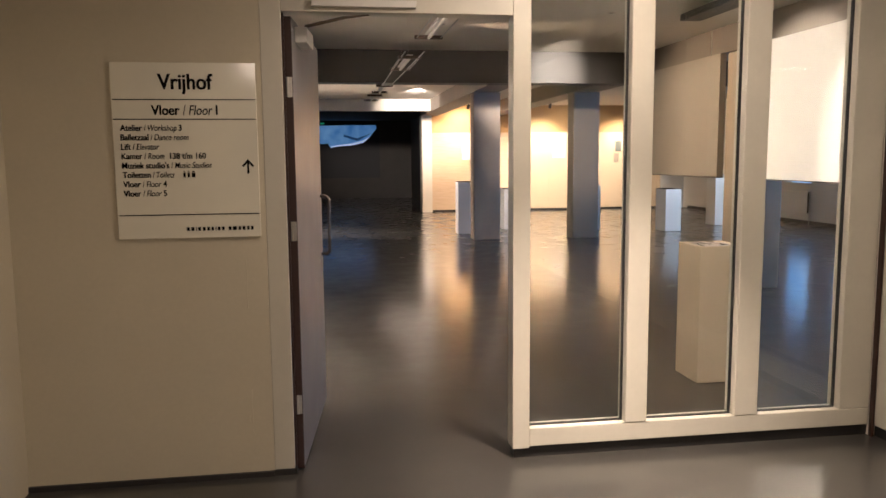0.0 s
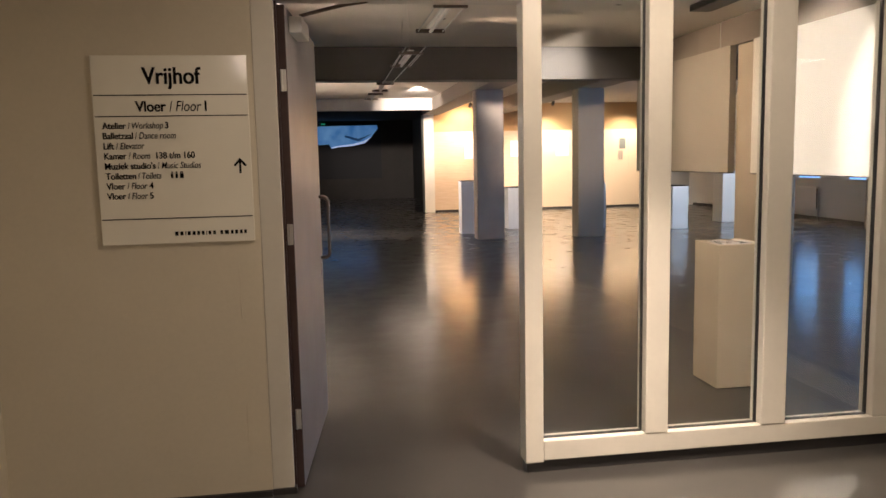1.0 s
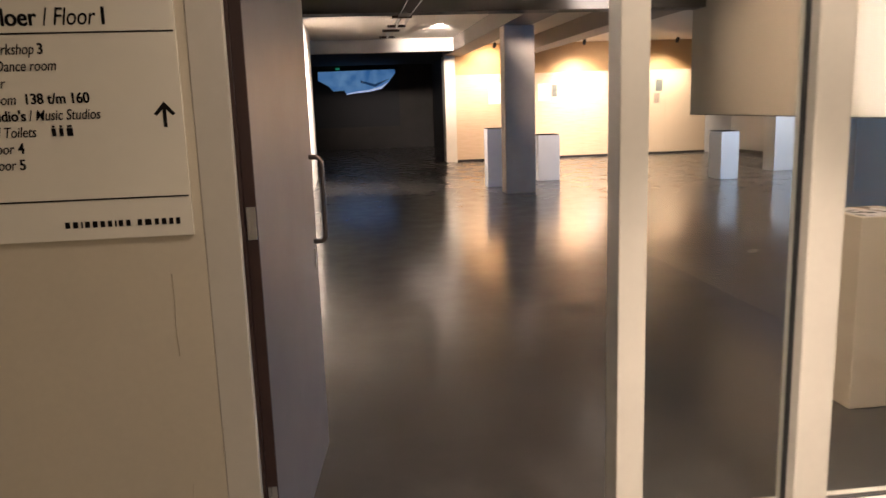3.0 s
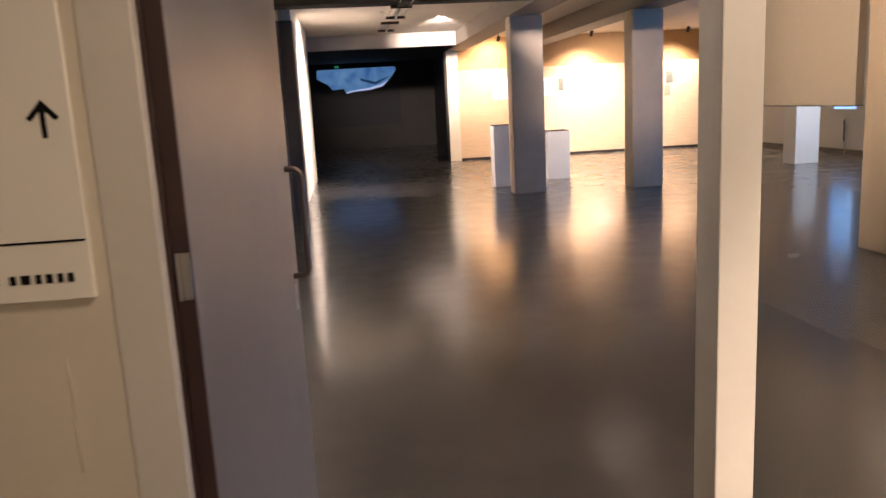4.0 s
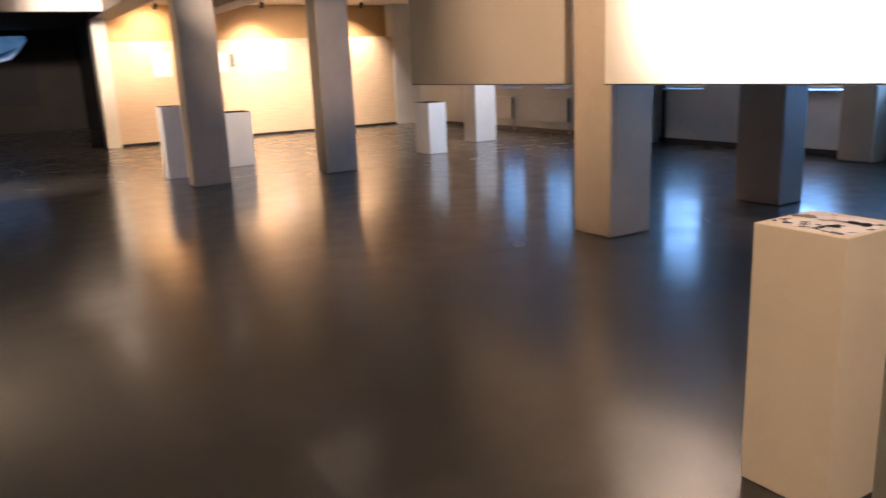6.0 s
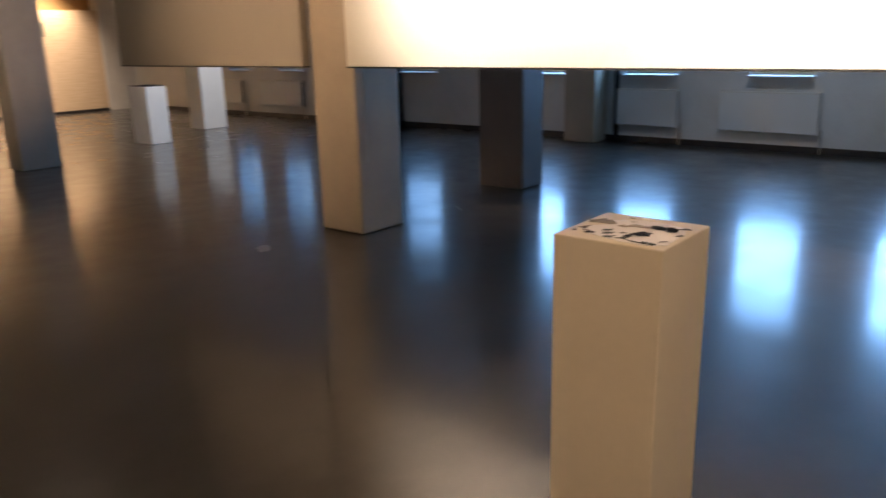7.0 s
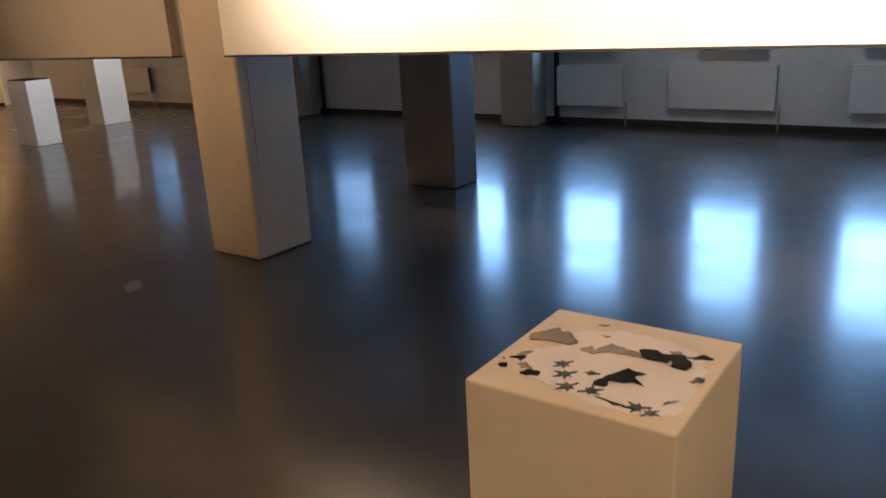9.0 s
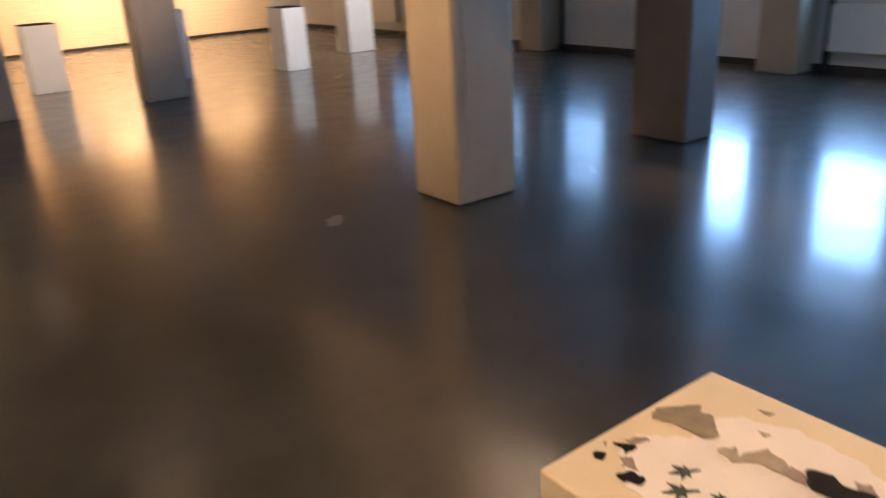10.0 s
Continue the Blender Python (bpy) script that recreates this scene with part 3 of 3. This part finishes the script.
for k, w in enumerate((0.010, 0.010, 0.016)):
    x = 0.318 + 0.020 * k
    part("pictogram", boxes([(x, x + w, -0.0134, -0.012, SH - 0.325 - 0.0452 * 5, SH - 0.325 - 0.0452 * 5 + 0.022), (x + 0.002, x + w - 0.002, -0.0134, -0.012, SH - 0.325 - 0.0452 * 5 + 0.024, SH - 0.325 - 0.0452 * 5 + 0.030)]), M_INK, board)
xx = 0.322
for w in [0.016, 0.017, 0.005, 0.016, 0.016, 0.015, 0.014, 0.005, 0.015, 0.015, 0.0, 0.015, 0.022, 0.014, 0.016, 0.014, 0.014]:
    if w:
        part("logo_bar", boxes([(xx, xx + w * 0.8, -0.0134, -0.012, SH - 0.815, SH - 0.797)]), M_INK, board)
    xx += w + 0.0055 if w else 0.012


# ---- plywood wall and pictures ----
ply = thing("plywood_wall", (0, 24.0, 0), 0, "pale plywood lining along the end wall", "wall panel", "", "structure")
for k in range(6):
    x0 = 3.352 + k * 1.223
    part("panel", boxes([(x0, x0 + 1.220, 0, 0.05, 0.06, 2.40)], 0.002), M_PLY, ply)


def picture(x0, x1, z0, z1, material, label):
    t = thing("picture", ((x0 + x1) / 2 * 1.018, 24.0, z0), 0, label, "picture", "pictures on the plywood")
    w = (x1 - x0) / 2
    part("sheet", boxes([(-w, w, -0.012, 0, 0, z1 - z0)], 0.002), material, t)
    return t


picture(4.20, 4.62, 1.58, 2.16, M_ARTPAPER, "bright white sheet on the plywood wall")
picture(6.00, 6.14, 1.74, 2.06, M_ARTGREY, "small dark picture on the plywood wall")
picture(7.00, 7.40, 1.62, 2.10, M_ARTPAPER, "white sheet on the plywood wall")
picture(9.00, 9.20, 1.80, 2.12, M_ARTGREY, "small dark picture on the plywood wall")
picture(8.96, 9.12, 1.46, 1.74, M_TANCARD, "small pale brown picture below the dark one")
picture(5.60, 5.95, 1.62, 2.10, M_ARTPAPER, "white sheet on the plywood wall")


# ---- projection room ----
scr = thing("projection_screen", (0.88, 32.96, 0.85), 0, "dark projection screen with a blue moving picture", "screen")
part("cloth", boxes([(-1.85, 1.50, 0.0, 0.03, 0.0, 2.25)], 0.003), M_SCREEN, scr)


def flat_up(outline, y):
    bm = bmesh.new()
    slab(bm, outline, 0, 0.002)
    bmesh.ops.rotate(bm, matrix=Matrix.Rotation(radians(90), 3, 'X'), verts=bm.verts)
    bmesh.ops.translate(bm, vec=(0, y, 0), verts=bm.verts)
    return bm


part("picture_light", flat_up([(-1.58, 2.14), (-0.15, 2.16), (1.35, 2.17), (1.39, 2.04), (1.11, 1.69), (0.84, 1.45), (0.36, 1.34), (-0.21, 1.30), (-0.53, 1.24), (-0.62, 1.42), (-1.03, 1.39), (-1.22, 1.60), (-1.61, 1.82)], -0.002), M_VIDEO, scr, "blue patch of the projected picture")
part("picture_edge", flat_up([(-0.53, 1.24), (-0.21, 1.30), (0.36, 1.34), (0.84, 1.45), (1.11, 1.69), (0.78, 1.53), (0.34, 1.42), (-0.20, 1.36), (-0.50, 1.30)], -0.006), M_VIDEOPALE, scr, "pale streak of the projected picture")
part("picture_fold", flat_up([(0.03, 1.78), (0.58, 1.63), (1.20, 1.84), (0.58, 1.52), (0.03, 1.70)], -0.006), M_VIDEODARK, scr, "dark fold in the projected picture")
ex = thing("exit_sign", (0.05, 32.90, 3.05), 0, "small green lit exit sign", "exit sign")
part("case", boxes([(-0.08, 0.08, 0.0, 0.05, 0.0, 0.07)], 0.004), M_EXIT, ex)


# ---- radiators ----
def radiator(y0, y1, label):
    t = thing("radiator", (11.47, (y0 + y1) / 2, 0.25), 0, label, "radiator", "radiators under the windows")
    h = (y1 - y0) / 2
    part("panel", boxes([(-0.10, -0.085, -h, h, 0.0, 0.50)], 0.006), M_RAD, t)
    part("back", boxes([(-0.084, -0.03, -h + 0.03, h - 0.03, 0.02, 0.49)], 0.004), M_BLACKMETAL, t, "dark rear of the radiator")
    part("top_grille", boxes([(-0.098, -0.025, -h, h, 0.502, 0.525)], 0.004), M_WHITEPLASTIC, t, "white top grille")
    for s in (-0.7, 0.7):
        part("bracket", boxes([(-0.03, 0.0, s * h - 0.02, s * h + 0.02, 0.05, 0.45)]), M_RAD, t)
    part("valve", tube(bmesh.new(), [(-0.06, -h - 0.04, 0.06), (-0.06, -h - 0.04, -0.25)], 0.011, 8), M_STEEL, t, "feed pipe")
    return t


for y0, y1 in ((9.42, 10.36), (7.56, 8.82), (5.58, 6.80), (17.4, 18.75), (19.40, 20.7)):
    radiator(y0, y1, "pale enamel panel radiator on the grey wall")


# ---- suspended light rails and fittings ----
rails = thing("light_rail", (1.02, 8.9, 2.745), 0, "pair of thin bright rails hung below the cross beam", "light rail")
for x0, x1 in ((0.0, 0.035), (0.20, 0.155)):
    part("rail", tube(bmesh.new(), [(x0, 0.0, 0.0), (x1, 4.5, 0.0)], 0.006, 8), M_STEEL, rails)
for y in (3.65, 3.80):
    part("clamp", boxes([(0.02, 0.18, y - 0.012, y + 0.012, 0.0, 0.026)], 0.003), M_STEEL, rails, "steel clamp under the beam")


def rail_fitting(x, y):
    """An open batten: two end bars, a slim tray and a bare tube, on two thin ceiling rods."""
    t = thing("rail_light", (x, y, 2.74), 0, "unlit open tubular light fitting hung below the ceiling", "ceiling light", "open tube fittings")
    part("tray", boxes([(-0.035, 0.035, -0.55, 0.55, 0.022, 0.040)], 0.004), M_WHITEPLASTIC, t)
    part("tube", tube(bmesh.new(), [(0, -0.55, 0.0), (0, 0.55, 0.0)], 0.016, 12), M_WHITEPLASTIC, t, "bare white tube", True)
    for s in (-0.57, 0.57):
        part("end_bar", boxes([(-0.13, 0.13, s - 0.018, s + 0.018, -0.012, 0.022)], 0.004), M_DARKSTEEL, t, "steel end bar")
    for s in (-0.11, 0.11):
        part("side_rod", tube(bmesh.new(), [(s, -0.57, 0.0), (s, 0.57, 0.0)], 0.005, 8), M_STEEL, t)
    for s in (-0.4, 0.4):
        part("hanger", tube(bmesh.new(), [(0, s, 0.04), (0, s, CEIL - 2.74)], 0.0016, 6), M_CEIL, t)
    return t


for x, y in ((1.14, 7.40), (1.12, 9.95), (1.09, 13.3), (1.05, 15.1)):
    rail_fitting(x, y)


def track_spot(eye, target):
    """A small black track spot: a can on a yoke, with its stem up to the ceiling."""
    t = thing("track_spot", (eye[0], eye[1], eye[2] + 0.06), 0, "small black ceiling track spot", "spotlight", "track spots")
    d = (Vector(target) - Vector(eye)).normalized()
    can = bmesh.new()
    tube(can, [tuple(Vector((0, 0, -0.06)) - d * 0.16), tuple(Vector((0, 0, -0.06)) - d * 0.03)], 0.045, 16)
    part("can", can, M_BLACKMETAL, t, "", True)
    base = Vector((0, 0, -0.06)) - d * 0.10
    part("stem", tube(bmesh.new(), [tuple(base), (base.x, base.y, CEIL - eye[2] - 0.06)], 0.009, 8), M_BLACKMETAL, t)
    return t


for eye, target, watts, colour, cone in PLY_SPOTS:
    track_spot(eye, target)


def unseen_spot(x, y):
    """Added ceiling fitting for an unseen spot: a flat rim with a dark reflector inside."""
    t = thing("unseen_spot", (x, y, CEIL), 0, "small beige ceiling rim added for an unseen hall spot", "spotlight", "recessed spots")
    bm = bmesh.new()
    rings = [[bm.verts.new((r * math.cos(a), r * math.sin(a), z)) for a in [2 * math.pi * k / 20 for k in range(20)]] for r, z in ((0.055, 0.0), (0.052, -0.005), (0.040, -0.006), (0.036, -0.001))]
    for p, q in zip(rings, rings[1:]):
        for k in range(20):
            bm.faces.new((p[k], p[(k + 1) % 20], q[(k + 1) % 20], q[k]))
    part("rim", bm, M_CEIL, t, "", True)
    part("reflector", cylinder(bmesh.new(), 0, 0, -0.003, -0.0005, 0.036), M_BLACKMETAL, t, "dark reflector")
    return t


for eye, target, watts, colour, cone in SPOTS:
    unseen_spot(eye[0], eye[1])

tray = thing("cable_tray", (4.2, 7.6, 3.12), 0, "dark cable tray under the ceiling", "cable tray")
part("tray", boxes([(-0.12, 0.12, -1.4, 1.4, 0.0, 0.07)], 0.004), M_BLACKMETAL, tray)
for s in (-1.0, 1.0):
    part("hanger", tube(bmesh.new(), [(0, s, 0.07), (0, s, CEIL - 3.12)], 0.006, 6), M_STEEL, tray)

for lx, ly, lw in CORRIDOR_LAMPS:
    t = thing("corridor_lamp", (lx, ly, 2.97), 0, "square warm light panel in the corridor ceiling", "ceiling light", "corridor lights")
    part("frame", boxes([(-0.30, 0.30, -0.30, -0.275, 0, 0.03), (-0.30, 0.30, 0.275, 0.30, 0, 0.03), (-0.30, -0.275, -0.275, 0.275, 0, 0.03), (0.275, 0.30, -0.275, 0.275, 0, 0.03)], 0.003), M_WHITEPLASTIC, t)
    part("diffuser", boxes([(-0.275, 0.275, -0.275, 0.275, 0.008, 0.016)]), M_LAMP, t, "glowing diffuser")


# ---- collage on the pedestal ----
TOP = 1.0


def flat_thing(name, outline, z0, z1, material, label, category, group=""):
    bm = bmesh.new()
    slab(bm, outline, z0, z1)
    return tagged(new(name, mesh_of(name, bm, material)), label, category, group)


def torn(outline, seed, steps=5, rough=0.0045):
    """The outline with small ragged steps between its corners."""
    rnd, pts = random.Random(seed), []
    for (xa, ya), (xb, yb) in zip(outline, outline[1:] + outline[:1]):
        for k in range(steps):
            f = k / steps
            pts.append((xa + (xb - xa) * f + rough * (rnd.random() - 0.5) * 2, ya + (yb - ya) * f + rough * (rnd.random() - 0.5) * 2))
    return pts


flat_thing("paper_sheet", torn([(2.885, 6.165), (2.845, 6.12), (2.830, 6.06), (2.814, 6.0), (2.812, 5.90), (2.85, 5.874), (2.93, 5.878), (2.99, 5.880), (3.045, 5.90), (3.075, 5.96), (3.085, 6.05), (3.06, 6.11), (3.02, 6.14), (2.97, 6.13), (2.93, 6.175)], 21),
           TOP, TOP + 0.0008, M_PAPER, "torn sheet of white paper lying on the pedestal", "paper")


def blob(cx, cy, rx, ry, turn, seed, rough=0.28, n=13):
    rnd = random.Random(seed)
    pts = []
    for k in range(n):
        a = 2 * math.pi * k / n
        r = 1 + rough * (rnd.random() * 2 - 1)
        x, y = rx * r * math.cos(a), ry * r * math.sin(a)
        pts.append((cx + x * math.cos(turn) - y * math.sin(turn), cy + x * math.sin(turn) + y * math.cos(turn)))
    return pts


def shape(outline, seed, material, label, z=0.0012, steps=4, rough=0.0024):
    return flat_thing("cut_paper", torn(outline, seed, steps, rough), TOP + z, TOP + z + 0.001, material, label + " on the pedestal collage", "cut paper", "cut paper shapes")


# a blocky brown piece, a soft tan strip and a grey shadow patch running into the long black figure
shape([(2.994, 6.198), (3.045, 6.164), (3.027, 6.154), (3.034, 6.139), (3.012, 6.115), (2.997, 6.106), (2.982, 6.115), (2.981, 6.157), (2.971, 6.187)], 3, M_BROWNCARD, "blocky brown cut paper piece")
shape([(2.977, 6.091), (2.995, 6.080), (2.985, 6.068), (3.023, 6.054), (3.012, 6.018), (2.991, 6.014), (2.991, 6.045), (2.966, 6.068)], 5, M_TANCARD, "soft-edged tan cut paper strip")
shape([(2.997, 6.017), (3.012, 6.015), (3.006, 5.993), (2.992, 5.987), (2.989, 6.013)], 6, M_GREYSHADE, "grey brown patch put in for soft shadow", 0.0022)
shape([(3.019, 6.002), (3.031, 5.977), (3.019, 5.958), (3.030, 5.927), (3.007, 5.910), (2.993, 5.905), (2.974, 5.909), (2.983, 5.934), (3.002, 5.940), (2.989, 5.944), (2.991, 5.983)], 7, M_BLACKCARD, "long black cut paper figure", 0.0034)
shape([(3.040, 5.955), (3.045, 5.940), (3.034, 5.926), (3.026, 5.945)], 8, M_GREYSHADE, "grey brown patch put in for soft shadow")
shape([(3.027, 5.926), (3.033, 5.914), (3.053, 5.904), (3.045, 5.885), (3.038, 5.885), (3.028, 5.913)], 9, M_BLACKCARD, "thin black cut paper wing")
# the bird with its wing, legs and long tail
shape([(2.898, 6.013), (2.930, 5.996), (2.944, 5.990), (2.935, 5.979), (2.936, 5.958), (2.924, 5.969), (2.915, 5.969), (2.896, 5.948), (2.902, 5.967), (2.892, 5.980), (2.889, 6.002)], 10, M_BLACKCARD, "black bird-like cut paper shape", 0.0034, 2, 0.0010)
shape([(2.882, 6.021), (2.900, 6.012), (2.890, 6.001), (2.872, 6.001), (2.864, 6.019)], 11, M_BLACKCARD, "black cut paper tail")
shape([(2.948, 5.893), (2.967, 5.887), (2.970, 5.874), (2.952, 5.876), (2.945, 5.888)], 12, M_LEAF, "olive cut paper scrap")
shape([(2.858, 5.904), (2.870, 5.902), (2.880, 5.889), (2.866, 5.899)], 13, M_BLACKCARD, "black curled paper sliver", 0.0012, 2, 0.0006)
shape([(2.828, 5.977), (2.831, 5.972), (2.829, 5.949), (2.823, 5.968)], 14, M_BLACKCARD, "black paper sliver", 0.0012, 2, 0.0006)
# scraps along the edge
shape([(2.863, 6.188), (2.870, 6.173), (2.854, 6.169), (2.853, 6.180)], 15, M_BLACKCARD, "small black paper scrap")
shape([(2.884, 6.191), (2.891, 6.192), (2.880, 6.185)], 16, M_BLACKCARD, "tiny black paper scrap", 0.0012, 2, 0.0006)
shape([(2.892, 6.181), (2.910, 6.159), (2.887, 6.155), (2.890, 6.169)], 17, M_BLACKCARD, "small black paper scrap", 0.0022)
shape([(2.910, 6.176), (2.924, 6.173), (2.932, 6.158), (2.906, 6.162)], 18, M_GREYSHADE, "grey brown patch put in for soft shadow")
shape([(2.875, 6.157), (2.889, 6.150), (2.874, 6.129), (2.867, 6.145)], 19, M_GREYSHADE, "grey brown patch put in for soft shadow")
shape([(2.845, 6.138), (2.867, 6.130), (2.866, 6.111), (2.856, 6.107), (2.846, 6.126)], 20, M_BLACKCARD, "small black paper scrap", 0.0022)
shape([(3.088, 6.108), (3.097, 6.088), (3.085, 6.092)], 22, M_BROWNCARD, "brown paper sliver", 0.0012, 2, 0.0006)
shape([(3.046, 6.080), (3.051, 6.066), (3.041, 6.069)], 23, M_TANCARD, "tan paper sliver", 0.0012, 2, 0.0006)


def maple(cx, cy, r, turn):
    """Five pointed lobes with toothed sides, the middle ones longest, and a short stalk."""
    pts = []
    for k, reach in enumerate((0.62, 0.92, 1.08, 0.88, 0.58)):
        a0 = turn + (k - 2) * 0.86
        for da, rr in ((-0.43, 0.34), (-0.27, 0.60), (-0.20, 0.58), (0.0, 1.0), (0.18, 0.60), (0.26, 0.56)):
            rr = max(0.32, rr * reach)
            pts.append((cx + r * rr * math.cos(a0 + da), cy + r * rr * math.sin(a0 + da)))
    back = turn + math.pi
    for da, rr in ((-0.45, 0.22), (-0.07, 0.85), (0.07, 0.85), (0.45, 0.22)):
        pts.append((cx + r * rr * math.cos(back + da), cy + r * rr * math.sin(back + da)))
    return pts


for cx, cy, r, turn in ((2.913, 6.090, 0.017, 2.6), (2.881, 6.071, 0.019, 2.5), (2.903, 6.034, 0.011, 1.8), (2.845, 6.050, 0.019, 2.6), (2.846, 6.016, 0.018, -0.9), (2.833, 5.932, 0.019, 2.0), (2.824, 5.913, 0.014, -0.6)):
    flat_thing("paper_leaf", torn(maple(cx, cy, r * 1.2, turn), int(cx * 1000), 2, 0.0005), TOP + 0.0012, TOP + 0.0026, M_LEAF, "dark green cut-out leaf lying on the collage", "leaf", "cut-out leaves")
stem = tube(bmesh.new(), [(2.834, 6.000, TOP + 0.002), (2.826, 5.96, TOP + 0.003), (2.824, 5.93, TOP + 0.002)], 0.0010, 6)
tagged(new("twig", mesh_of("twig", stem, M_BLACKCARD)), "thin dark twig lying on the collage", "twig")

# ---- wear on the floor and the entrance wall ----
M_SCUFF = surface("pale_floor_scuff", (0.15, 0.14, 0.135), 0.3, vary=0.3, big=12, bump=0.04, coat=0.6)
for cx, cy, rx, ry, turn, seed in ((4.46, 9.87, 0.11, 0.05, 0.9, 51), (6.46, 9.48, 0.13, 0.014, 0.9, 52)):
    flat_thing("floor_scuff", torn(blob(cx, cy, rx, ry, turn, seed), seed, 3, 0.006), 0.0, 0.001, M_SCUFF, "pale worn scuff on the dark grey floor", "scuff", "floor scuffs")
for pts in ([(-0.232, 1.142), (-0.229, 1.06), (-0.234, 0.98), (-0.231, 0.887)], [(-0.227, 0.467), (-0.232, 0.40), (-0.226, 0.31), (-0.235, 0.26), (-0.222, 0.22)], [(-0.241, 0.33), (-0.247, 0.305), (-0.238, 0.29)]):
    run = tube(bmesh.new(), [(x, 4.7265, z) for x, z in pts], 0.0014, 8)
    tagged(new("paint_run", mesh_of("paint_run", run, M_PLASTER, True)), "dried paint run on the cream plaster wall", "paint run", "paint runs")
